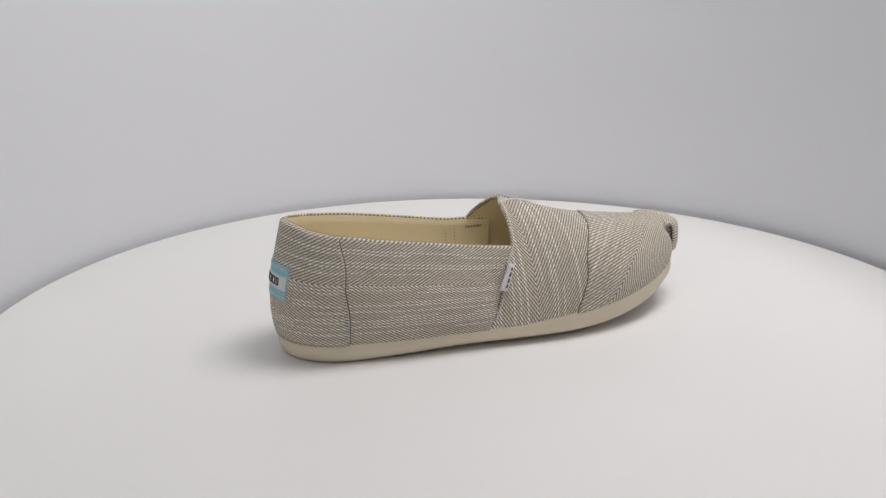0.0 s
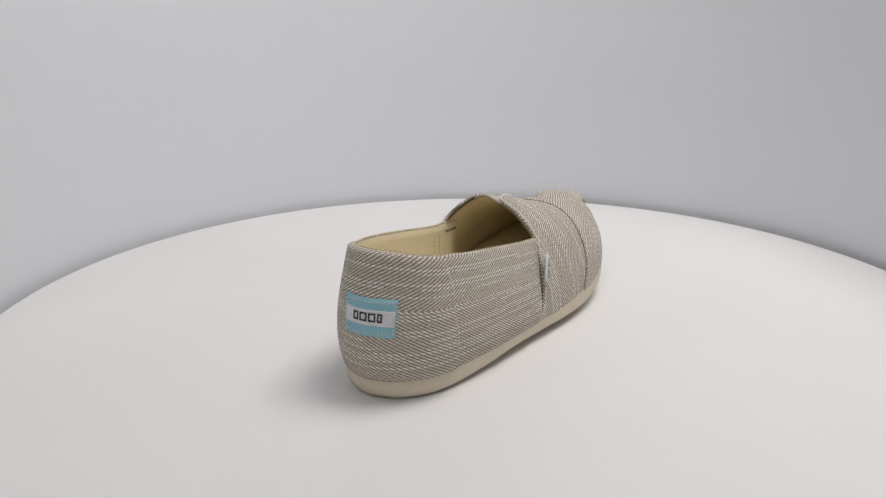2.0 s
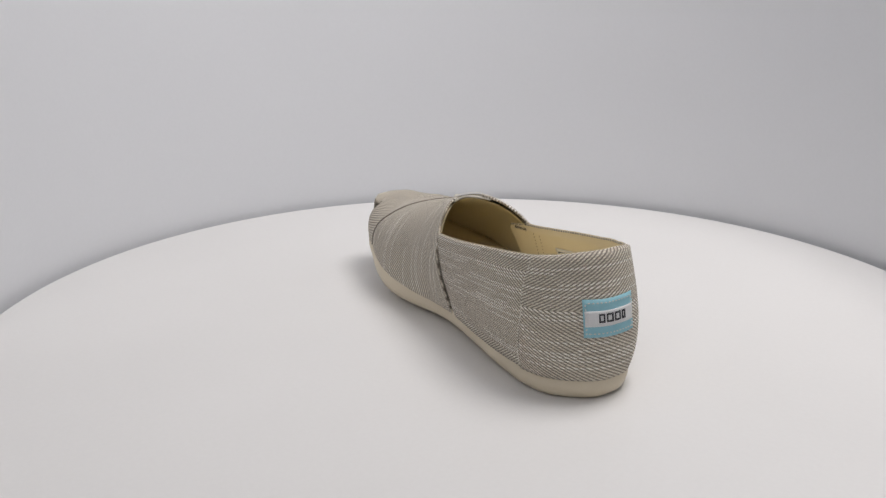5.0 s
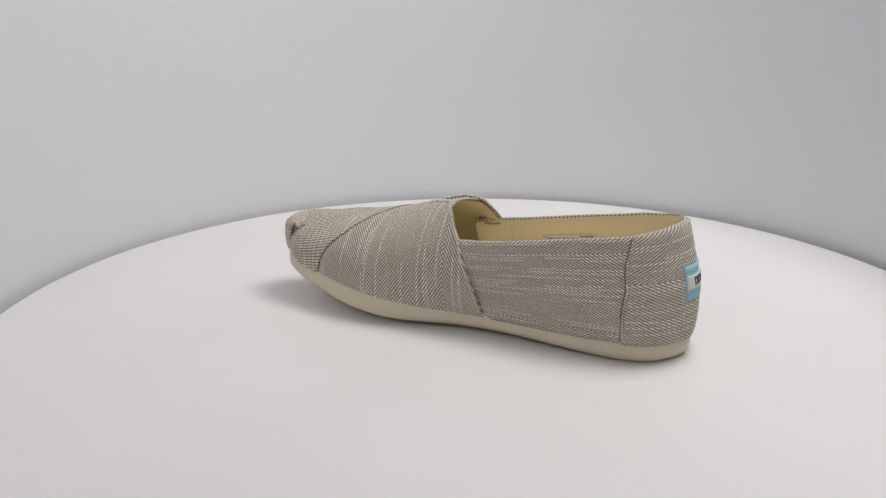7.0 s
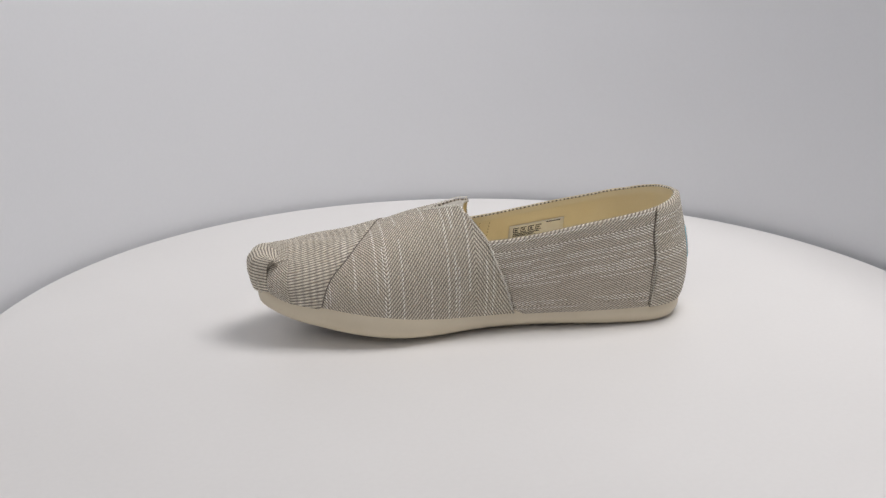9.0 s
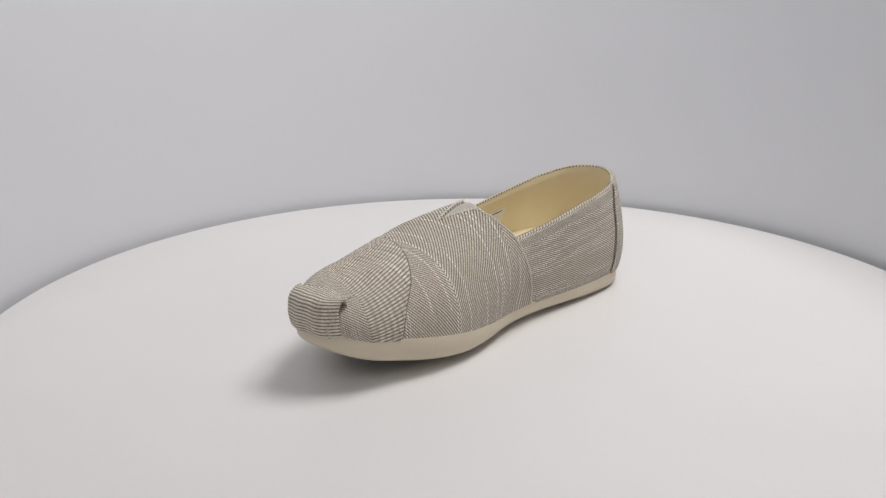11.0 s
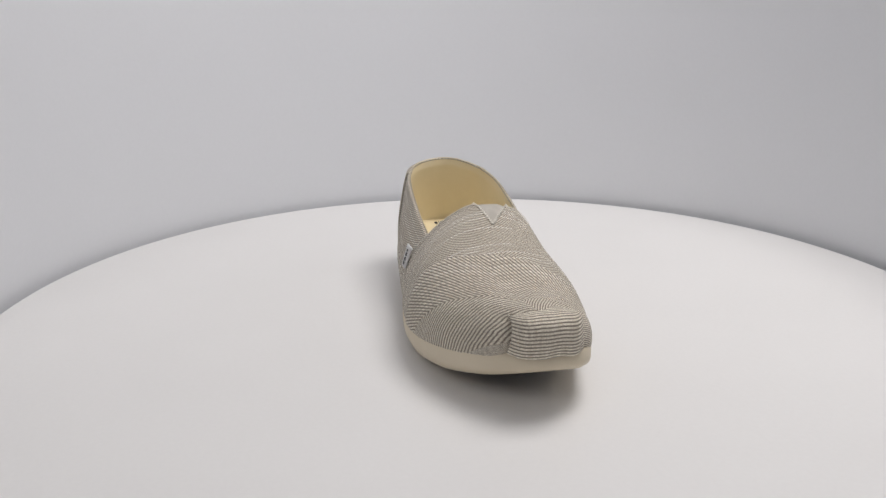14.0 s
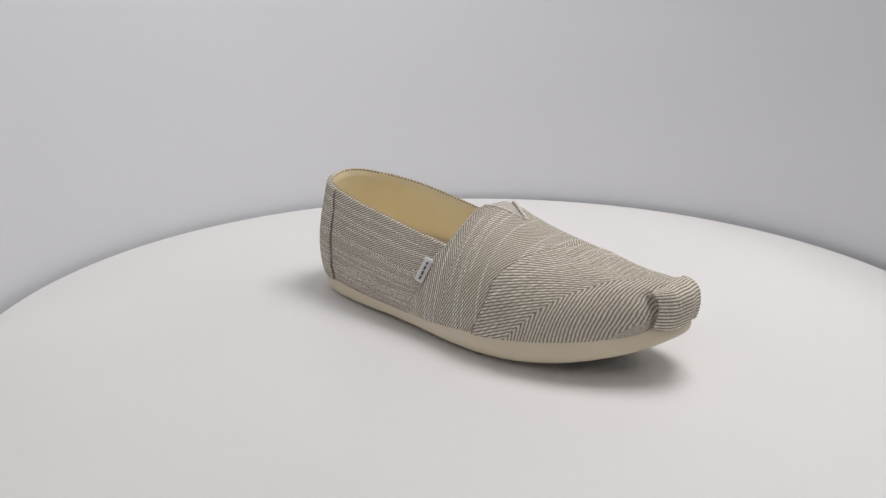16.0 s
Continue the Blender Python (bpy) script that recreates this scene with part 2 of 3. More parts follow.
def sole():
    nrm = inward(OUTLINE)
    zj, zu = z_joint(OUTLINE[:, 0]), z_under(OUTLINE[:, 0])
    heel = 1 - step(0.02, 0.10, OUTLINE[:, 0])
    rings = [(0.0090, 0.0090, zj + 0.0006), (0.0012, 0.0012, zj + 0.0006), (0.0002, 0.0002, zj), (-0.0003, -0.0003, zj - 0.0012),
             (-0.0004, -0.0006, zj * 0.55 + zu * 0.45), (0.0000, -0.0006, zj * 0.42 + zu * 0.58), (0.0010, -0.0002, zu + 0.0047 - 0.0010 * heel),
             (0.0032, 0.0008, zu + 0.0030 - 0.0012 * heel), (0.0065, 0.0025, zu + 0.0016 - 0.0010 * heel), (0.0110, 0.0060, zu + 0.0005 - 0.0003 * heel), (0.0155, 0.0155, zu)]
    verts = []
    set_in = heel_set(OUTLINE[:, 0])
    for inset, inset_heel, z in rings:
        q = OUTLINE + nrm * (inset * (1 - heel) + inset_heel * heel + set_in)[:, None]
        verts += [(q[k, 0], q[k, 1], z[k]) for k in range(len(q))]
    n = len(OUTLINE)
    faces = grid_faces(len(rings), n, True)
    faces.append(tuple(range((len(rings) - 1) * n, len(rings) * n))[::-1])
    return mesh_part("sole", verts, faces, MAT_SOLE, shoe, label="cream rubber sole with rounded edge")


COLLAR = smooth_curve([
    (0.1400, -0.0330, 0.0470), (0.1260, -0.0325, 0.0497), (0.1050, -0.0312, 0.0527), (0.0700, -0.0292, 0.0588), (0.0500, -0.0274, 0.0625),
    (0.0383, -0.0256, 0.0650), (0.0300, -0.0236, 0.0662), (0.0220, -0.0203, 0.0678), (0.0168, -0.0158, 0.0690), (0.0128, -0.0085, 0.0702),
    (0.0103, 0.0022, 0.0707), (0.0128, 0.0115, 0.0702), (0.0172, 0.0175, 0.0690), (0.0225, 0.0219, 0.0678), (0.0317, 0.0265, 0.0662),
    (0.0500, 0.0300, 0.0633), (0.0800, 0.0300, 0.0580), (0.1100, 0.0287, 0.0531), (0.1240, 0.0290, 0.0520), (0.1400, 0.0300, 0.0505)], 220)
COLLAR[:, 2] -= 0.0008 * (1 - step(0.03, 0.08, COLLAR[:, 0]))


def foot_of(point):
    """Where the sole's outline lies straight below a point of the collar."""
    c = np.array([max(0.035, point[0]), 0.002])
    d = np.array(point[:2]) - c
    d /= np.linalg.norm(d)
    a, b = OUTLINE - c, np.roll(OUTLINE, -1, 0) - c
    e = b - a
    den = d[0] * e[:, 1] - d[1] * e[:, 0]
    den = np.where(np.abs(den) < 1e-12, 1e-12, den)
    t = (a[:, 0] * e[:, 1] - a[:, 1] * e[:, 0]) / den
    u = (a[:, 0] * d[1] - a[:, 1] * d[0]) / den
    ok = (t > 0) & (u >= -1e-6) & (u <= 1.000001)
    k = int(np.argmin(np.where(ok, t, 9.0)))
    return c + d * t[k], d


WALL_ROWS = 26


def wall_line(point, inset=0.0):
    """From the sole up to the collar at one place of the quarters."""
    foot, d = foot_of(point)
    zj = float(z_joint(foot[0])) - 0.002
    side = -d[1]
    ahead = float(step(0.095, 0.120, point[0]))
    bulge = (0.0019 + 0.0021 * max(0.0, side) * float(step(0.03, 0.07, point[0]))) * (1 - 0.25 * ahead) + 0.0026 * max(0.0, -side) * ahead
    tuck = 0.0008 * ahead + 0.0022 * float(step(0.122, 0.134, point[0]))
    under = 0.0034 * float(step(0.104, 0.116, point[0]))
    line = []
    set_in = float(heel_set(foot[0]))
    for v in np.linspace(0, 1, WALL_ROWS):
        q = foot * (1 - v) + np.array(point[:2]) * v - d * (0.0005 + tuck * min(1.0, 3.0 * v) + under * (1 - v) + set_in * (1 - v) ** 4 + inset) + d * bulge * math.sin(math.pi * v ** 0.8)
        line.append((q[0], q[1], zj * (1 - v) + point[2] * v))
    return line


WALL = np.array([wall_line(c) for c in COLLAR])
RUN = np.concatenate([[0], np.cumsum(np.linalg.norm(np.diff(COLLAR, axis=0), axis=1))])
MID = len(COLLAR) // 2


def waver(v):
    """The heel seams swing forward a little below the collar and back above the sole, in places of the collar."""
    return 1.1 * math.exp(-((v - 0.76) / 0.16) ** 2) - 0.5 * math.exp(-((v - 0.30) / 0.2) ** 2)


def quarter(name, i0, i1, label, proud=0.0, lean0=0, lean1=0, weave=0.0):
    """One cloth panel of the back half, between two places of the collar; its edges lean towards the sole."""
    verts, uvs = [], []
    cols = i1 - i0
    for v in range(WALL_ROWS):
        low = 1 - v / (WALL_ROWS - 1)
        for j in range(cols):
            f = j / (cols - 1)
            k = i0 + lean0 * low + (i1 - 1 - i0 + (lean1 - lean0) * low) * f
            if lean0:
                k += waver(1 - low) * (2 * f - 1)
            a = int(min(max(math.floor(k), 0), len(COLLAR) - 2))
            w = k - a
            p = WALL[a, v] * (1 - w) + WALL[a + 1, v] * w
            out = np.array([p[0] - max(0.035, p[0]), p[1] - 0.002])
            out /= max(np.linalg.norm(out), 1e-6)
            verts.append((p[0] + out[0] * proud, p[1] + out[1] * proud, p[2]))
            uvs.append((np.interp(k, range(len(RUN)), RUN), weave + 0.062 * v / (WALL_ROWS - 1)))
    # the top rolls inwards over the lining
    base = (WALL_ROWS - 1) * cols
    for roll, up in ((0.0006 + 0.5 * proud, 0.0006), (0.0015 + proud, 0.0006)):
        for j in range(cols):
            p = verts[base + j]
            out = np.array([p[0] - max(0.035, p[0]), p[1] - 0.002])
            out /= max(np.linalg.norm(out), 1e-6)
            verts.append((p[0] - out[0] * roll, p[1] - out[1] * roll, p[2] + up))
            uvs.append((uvs[base + j][0], weave + 0.062 + roll))
    ob = mesh_part(name, verts, grid_faces(WALL_ROWS + 2, cols), MAT_SIDE_CLOTH, shoe, uvs, label)
    return solid(ob, 0.0009)


def lining():
    verts = []
    for v in range(WALL_ROWS):
        for k, c in enumerate(COLLAR):
            p = WALL[k, v]
            out = np.array([p[0] - max(0.035, p[0]), p[1] - 0.002])
            out /= max(np.linalg.norm(out), 1e-6)
            top = v == WALL_ROWS - 1
            gap = 0.0011 if top else 0.0024
            verts.append((p[0] - out[0] * gap, p[1] - out[1] * gap, p[2] + (0.0019 if top else 0.0)))
    return mesh_part("lining", verts, grid_faces(WALL_ROWS, len(COLLAR), flip=True), MAT_LINING, shoe, label="cream canvas lining")


def insole_z(s):
    """A thick footbed under the heel that thins towards the toe."""
    return float(z_joint(s)) + 0.0025 + 0.0125 * float(1 - step(0.07, 0.19, s))


def insole():
    n = 60
    sec = np.linspace(0.0065, 0.238, n)
    verts, across = [], 13
    for s in sec:
        gap = 0.0028 + 0.0022 * float(step(0.04, 0.09, s))
        a, b = float(y_out(s)) + gap, float(y_in(s)) - gap
        for k in range(across):
            f = k / (across - 1)
            dish = 0.0022 * (2 * f - 1) ** 4
            verts.append((s, a + (b - a) * f, insole_z(s) + dish))
    ob = mesh_part("insole", verts, grid_faces(n, across, flip=True), MAT_LINING, shoe, label="cream cloth insole")
    return solid(ob, 0.002)


# front half: arched sections between the two sides
RIDGE = [(0.100, 0.0790), (0.130, 0.0712), (0.1364, 0.0703), (0.1546, 0.0644), (0.1715, 0.0593), (0.1875, 0.0556), (0.2035, 0.0526),
         (0.2194, 0.0507), (0.233, 0.0500), (0.2395, 0.0492), (0.2430, 0.0476), (0.2460, 0.0420)]
S_END = float(OUTLINE[TIP, 0]) - 0.0002


def arch(s, count):
    """The arched section of the front half at s, resampled evenly from the outer to the inner side."""
    a, b = float(y_out(s)), float(y_in(s))
    zj = float(z_joint(s)) - 0.0015
    top = float(ease(s, RIDGE))
    fore = float(step(0.125, 0.168, s))
    toe = 0.5 * float(step(0.205, 0.24, s))
    power_out, power_in = 1.85 + 0.45 * fore - 0.4 * toe, 2.0 + 0.38 * fore + 0.1 * toe
    yc = 0.007 * (1 - fore) + (0.44 * (a + b) - 0.006 * float(step(0.19, 0.23, s))) * fore
    phi = np.linspace(0, math.pi, 161)
    c, sn = np.abs(np.cos(phi)), np.sin(phi)
    outer = phi < math.pi / 2
    z = zj + (top - zj) * np.where(outer, sn ** (2 / power_out), sn ** (2 / power_in))
    y = np.where(outer, yc + (a - yc) * c ** (2 / power_out), yc + (b - yc) * c ** (2 / power_in))
    lift = np.clip((z - zj) / max(top - zj, 1e-6), 0, 1)
    y = y + np.where(outer, 0.0, (0.0060 * (1 - fore) + 0.0003) * np.sin(math.pi * lift))
    run = np.concatenate([[0], np.cumsum(np.hypot(np.diff(y), np.diff(z)))])
    at = np.linspace(0, run[-1], count)
    return np.interp(at, run, y), np.interp(at, run, z), zj, top, run[-1]


ARCHES = {}


def front_point(s, w, out=0.0):
    """A point of the front half's surface: s along the shoe, w from 0 (outer side) to 1 (inner side)."""
    key = round(s * 20000)
    if key not in ARCHES:
        ARCHES[key] = arch(key / 20000, 121)
    y, z, zj, top, _ = ARCHES[key]
    at = np.linspace(0, 1, 121)
    yy, zz = float(np.interp(w, at, y)), float(np.interp(w, at, z))
    v = (zz - zj) / max(top - zj, 1e-6)
    x = s + 0.0030 * math.sin(math.pi * min(max(v, 0), 1) ** 0.8) * float(step(0.22, 0.245, s))
    # creases where the toe cloth is drawn in beside the folded tip
    side = abs(yy + 0.0004) - 0.0175
    draw = 0.0032 * math.exp(-max(side, 0.0) / 0.0035) * float(step(0.226, 0.240, s)) * (1 - float(step(0.70, 0.97, v)))
    if side > -0.003:
        x, yy = x - draw * 0.9, yy - math.copysign(draw * 0.4, yy)
    zz += 0.0005 * math.sin(yy * 260 + s * 90) * float(step(0.19, 0.215, s)) * v
    return x, yy, zz


BACK_EDGE = [(0.0, 0.1055), (0.06, 0.1105), (0.13, 0.1145), (0.21, 0.1185), (0.27, 0.1240), (0.36, 0.1272), (0.467, 0.1297), (0.582, 0.1364), (0.65, 0.1320), (0.73, 0.1252), (0.80, 0.1212), (0.90, 0.1149), (1.0, 0.1102)]
CAP_SEAM = [(0.0, 0.1555), (0.12, 0.1628), (0.22, 0.1660), (0.38, 0.1780), (0.55, 0.1870), (0.70, 0.1980), (0.85, 0.2105), (1.0, 0.2160)]
NOTCH_AT, NOTCH_HALF = 0.527, 0.056


def edge_at(w):
    s = float(ease(w, BACK_EDGE))
    return s + 0.0216 * max(0.0, 1 - abs(w - NOTCH_AT) / NOTCH_HALF)


def front_panel(name, start, end, rows, cols, mat, label, sink=0.0, tight=1.0, w0=0.0, w1=1.0):
    verts, uvs = [], []
    for i in range(rows):
        f = 1 - (1 - i / (rows - 1)) ** tight
        for j in range(cols):
            w = w0 + (w1 - w0) * j / (cols - 1)
            s = start(w) + (end(w) - start(w)) * f
            verts.append(front_point(s, w))
            bands = s
            if mat is MAT_CAP_CLOTH:
                # the bands swing round to the outer side; behind their fold the twill lies nearly lengthways
                bands += 0.13 * max(0.0, 0.42 - w)
                bands = max(bands, 0.231) - 0.3 * max(0.0, 0.231 - bands)
            uvs.append(((w - 0.53) * 0.142, bands))
    ob = mesh_part(name, verts, grid_faces(rows, cols, flip=True), mat, shoe, uvs, label)
    if sink:
        me = ob.data
        normals = [v.normal.copy() for v in me.vertices]
        for k, (v, nn) in enumerate(zip(me.vertices, normals)):
            f = (k // cols) / (rows - 1)
            v.co -= nn * (sink if sink > 0 else sink * (1 - f))
    return ob


def toe_lining():
    """Closes the inside of the toe; added so that no light leaks in at the tip."""
    ws = np.linspace(0.0, 1.0, 41)
    verts = [Vector(front_point(0.2385, w)) for w in ws]
    verts = [(p.x - 0.002, p.y * 0.98, p.z - 0.0012) for p in verts]
    mesh_part("toe_lining", verts, [tuple(range(len(verts)))], MAT_LINING, shoe, label="cream canvas lining of the toe", smooth=False)


def seam_at(w):
    return float(ease(w, CAP_SEAM))


sole()
lining()
insole()
i_out, i_in = int(np.argmin(np.abs(COLLAR[:MID, 0] - 0.0305))), MID + int(np.argmin(np.abs(COLLAR[MID:, 0] - 0.0305)))
quarter("quarter_panel", 0, i_out + 3, "herringbone canvas outer side panel")
quarter("quarter_panel", i_in - 2, len(COLLAR), "herringbone canvas inner side panel", weave=-0.018)
quarter("heel_panel", i_out, i_in + 1, "herringbone canvas heel panel", 0.0013, -2, 2)
solid(front_panel("vamp", edge_at, lambda w: seam_at(w) + 0.004, 44, 181, MAT_VAMP_CLOTH, "herringbone canvas vamp with a notched edge", -0.0005), 0.0011)
solid(front_panel("toe_cap", seam_at, lambda w: S_END, 60, 181, MAT_CAP_CLOTH, "herringbone canvas toe cap with drawn-in sides", -0.0006, 1.9), 0.0010)
front_panel("vamp_lining", lambda w: float(ease(w, BACK_EDGE)) + 0.0005, lambda w: 0.240, 34, 81, MAT_LINING, "cream canvas lining of the vamp", 0.0020)
solid(front_panel("elastic_gusset", lambda w: float(ease(w, BACK_EDGE)) - 0.0003, lambda w: 0.158, 14, 16, MAT_GUSSET, "grey-beige elastic gusset in the notch", 0.0006, 1.0, 0.455, 0.598), 0.0010)


def toe_fold():
    """The flap of cloth folded down over the tip, its weave lying across."""
    line = smooth_curve([(0.2310, 0.0484), (0.2400, 0.0492), (0.2476, 0.0484), (0.2519, 0.0450), (0.2529, 0.0390), (0.2523, 0.0340), (0.2508, 0.0296)], 34)
    run = np.concatenate([[0], np.cumsum(np.linalg.norm(np.diff(line, axis=0), axis=1))])
    verts, uvs, cols = [], [], 49
    for i, (x, z) in enumerate(line):
        f = i / (len(line) - 1)
        for j in range(cols):
            e = 2 * j / (cols - 1) - 1
            half = 0.0178 + 0.0010 * math.sin(2.2 * f * math.pi) - 0.0060 * (1 - f) ** 3
            y = -0.0004 + half * e
            down = float(step(0.1, 0.5, f))
            curl = abs(e) ** 4
            wave = 0.0004 * math.sin(9 * e + 3 * f) * down
            px = x - 0.0022 * e * e * (0.3 + 0.7 * down) - 0.0072 * curl * down + wave
            pz = z - (0.0008 + 0.0014 * (1 - down)) * e * e * (1 - f) - 0.0034 * (1 - down) * abs(e) ** 3 - 0.0016 * curl * (1 - f) + 0.0004 * math.sin(5 * e + 1.0) * f ** 4
            verts.append((px, y, pz))
            uvs.append((run[i] * 1.4, y))
    solid(mesh_part("toe_fold", verts, grid_faces(len(line), cols, flip=True), MAT_FOLD_CLOTH, shoe, uvs, "flap of cloth folded over the toe tip"), 0.0012)


toe_lining()
toe_fold()


# ---- trimmings ----
def surface(*names):
    """A tree of the shoe's own surfaces to lay trimmings on."""
    verts, faces = [], []
    for ob in shoe.children:
        if ob.name.split(".")[0] in names:
            base = len(verts)
            verts += [v.co.copy() for v in ob.data.vertices]
            faces += [tuple(base + k for k in f.vertices) for f in ob.data.polygons]
    return BVHTree.FromPolygons(verts, faces)


BACK = surface("heel_panel")


def on_heel(y, z, lift):
    hit, normal, _, _ = BACK.ray_cast(Vector((-0.05, y, z)), Vector((1, 0, 0)))
    if normal.x > 0:
        normal = -normal
    return hit + normal * lift


def heel_patch(name, y0, y1, z0, z1, lift, thick, mat, parent, label="", cols=14, rows=8):
    verts = [on_heel(y0 + (y1 - y0) * j / (cols - 1), z0 + (z1 - z0) * i / (rows - 1), lift) for i in range(rows) for j in range(cols)]
    return solid(mesh_part(name, verts, grid_faces(rows, cols, flip=True), mat, parent, label=label), thick, -1)


def stitch(a, b, normal, width=0.00045, height=0.0004):
    """One thread lying from a to b: a low ridge."""
    along = (b - a)
    side = along.cross(normal).normalized() * width
    up = normal.normalized() * height
    mid = (a + b) / 2
    verts = [a, mid - side, b, mid + side, mid + up + along * 0.25, mid + up - along * 0.25]
    return verts, [(0, 1, 5), (1, 2, 4), (1, 4, 5), (2, 3, 4), (3, 0, 5), (3, 5, 4)]


def stitching(name, pairs, mat, parent, label, width=0.00045, height=0.0004):
    verts, faces = [], []
    for a, b, nn in pairs:
        v, f = stitch(a, b, nn, width, height)
        faces += [tuple(k + len(verts) for k in q) for q in f]
        verts += v
    return mesh_part(name, verts, faces, mat, parent, label=label)


def heel_label():
    y0, y1, z0, z1 = -0.0122, 0.0140, 0.0333, 0.0506
    tag = heel_patch("heel_label", y0, y1, z0, z1, 0.0013, 0.0010, MAT_BLUE, shoe, "sky-blue woven heel label with a white band")
    h = z1 - z0
    heel_patch("white_band", y0 + 0.0006, y1 - 0.0006, z0 + 0.29 * h, z0 + 0.70 * h, 0.0016, 0.0005, MAT_WHITE_TAPE, tag, "white woven band")
    w = y1 - y0
    # seen from behind the outer side lies to the right
    for f0, f1 in ((0.24, 0.345), (0.37, 0.50), (0.53, 0.66), (0.69, 0.775)):
        bar = 0.026
        for g0, g1, h0, h1 in ((f0, f0 + bar, 0.39, 0.62), (f1 - bar, f1, 0.39, 0.62), (f0 + bar, f1 - bar, 0.575, 0.62), (f0 + bar, f1 - bar, 0.39, 0.435)):
            heel_patch("print_bar", y1 - g1 * w, y1 - g0 * w, z0 + h0 * h, z0 + h1 * h, 0.00185, 0.0004, MAT_INK, tag, cols=3, rows=3)
    pairs = []
    out = Vector((-1, 0, 0))
    for zf in (0.10, 0.90):
        for k in range(13):
            f = 0.05 + 0.9 * k / 13
            pairs.append((on_heel(y0 + f * w, z0 + zf * h, 0.0014), on_heel(y0 + (f + 0.045) * w, z0 + zf * h, 0.0014), out))
    for yf in (0.04, 0.96):
        for k in range(8):
            f = 0.08 + 0.84 * k / 8
            pairs.append((on_heel(y0 + yf * w, z0 + f * h, 0.0014), on_heel(y0 + yf * w, z0 + (f + 0.06) * h, 0.0014), out))
    stitching("label_stitching", pairs, MAT_THREAD, tag, "white dashed border stitching")


heel_label()


def thin_tube(name, points, radius, mat, label):
    """A thin tube drawn along the points, with six sides; it carries the shade of a seam."""
    p = [Vector(q) for q in points]
    verts, faces = [], []
    for k, q in enumerate(p):
        d = (p[min(k + 1, len(p) - 1)] - p[max(k - 1, 0)]).normalized()
        a = d.cross(Vector((0.31, 0.17, 0.93))).normalized()
        b = d.cross(a)
        verts += [q + (a * math.cos(t) + b * math.sin(t)) * radius for t in np.linspace(0, 2 * math.pi, 7)[:6]]
    faces = grid_faces(len(p), 6, True) + [tuple(range(6))[::-1], tuple(range(len(verts) - 6, len(verts)))]
    return mesh_part(name, verts, faces, mat, shoe, label=label)


def outward(p):
    out = Vector((p[0] - max(0.035, p[0]), p[1] - 0.002, 0.0))
    return out.normalized()


def wall_at(k, v):
    """A point of the quarters at collar place k, height v, both running numbers."""
    a = int(min(max(math.floor(k), 0), len(COLLAR) - 2))
    b = int(min(max(math.floor(v), 0), WALL_ROWS - 2))
    f, g = k - a, v - b
    q = (WALL[a, b] * (1 - f) + WALL[a + 1, b] * f) * (1 - g) + (WALL[a, b + 1] * (1 - f) + WALL[a + 1, b + 1] * f) * g
    return Vector(q)


def heel_seams():
    """Where the heel panel laps over the side panels: a dark strip in place of the lap's shade and a line of pale
    stitches.
    """
    def place(edge, lean, v):
        f = v / (WALL_ROWS - 1)
        return edge + lean * (1 - f) + math.copysign(waver(f), lean)

    for edge, lean in ((i_out - 0.30, -2), (i_in + 0.30, 2)):
        line, pairs = [], []
        for v in np.linspace(0.6, WALL_ROWS - 1, 60):
            q = wall_at(place(edge, lean, v), v)
            line.append(q + outward(q) * 0.0005)
        thin_tube("seam_groove", line, 0.00055, MAT_THREAD_AND_SHADE, "dark strip put in as the shade beside the heel panel")
        back = 0.75 if lean < 0 else -0.75
        for v in np.arange(1.0, WALL_ROWS - 1.6, 0.72):
            a, b = wall_at(place(edge + back, lean, v), v), wall_at(place(edge + back, lean, v + 0.5), v + 0.5)
            pairs.append((a + outward(a) * 0.0020, b + outward(b) * 0.0020, outward(a)))
        stitching("seam_stitching", pairs, MAT_THREAD, shoe, "pale stitches along the heel seam", 0.0006, 0.0006)


def front_normal(s, w):
    a = Vector(front_point(s + 0.002, w)) - Vector(front_point(s - 0.002, w))
    b = Vector(front_point(s, min(w + 0.01, 1))) - Vector(front_point(s, max(w - 0.01, 0)))
    nn = a.cross(b).normalized()
    return nn if nn.dot(Vector(front_point(s, w)) - Vector((s, 0.0, 0.02))) > 0 else -nn


def cap_seam():
    line, pairs = [], []
    for w in np.linspace(0.012, 0.988, 150):
        sw = seam_at(w) - 0.0003
        line.append(Vector(front_point(sw, w)) + front_normal(sw, w) * 0.0001)
    # A dark tube behind the cap's edge stands for the shade it throws.
    thin_tube("cap_seam", line, 0.00034, MAT_THREAD_AND_SHADE, "dark strip put in as the shade along the toe seam")


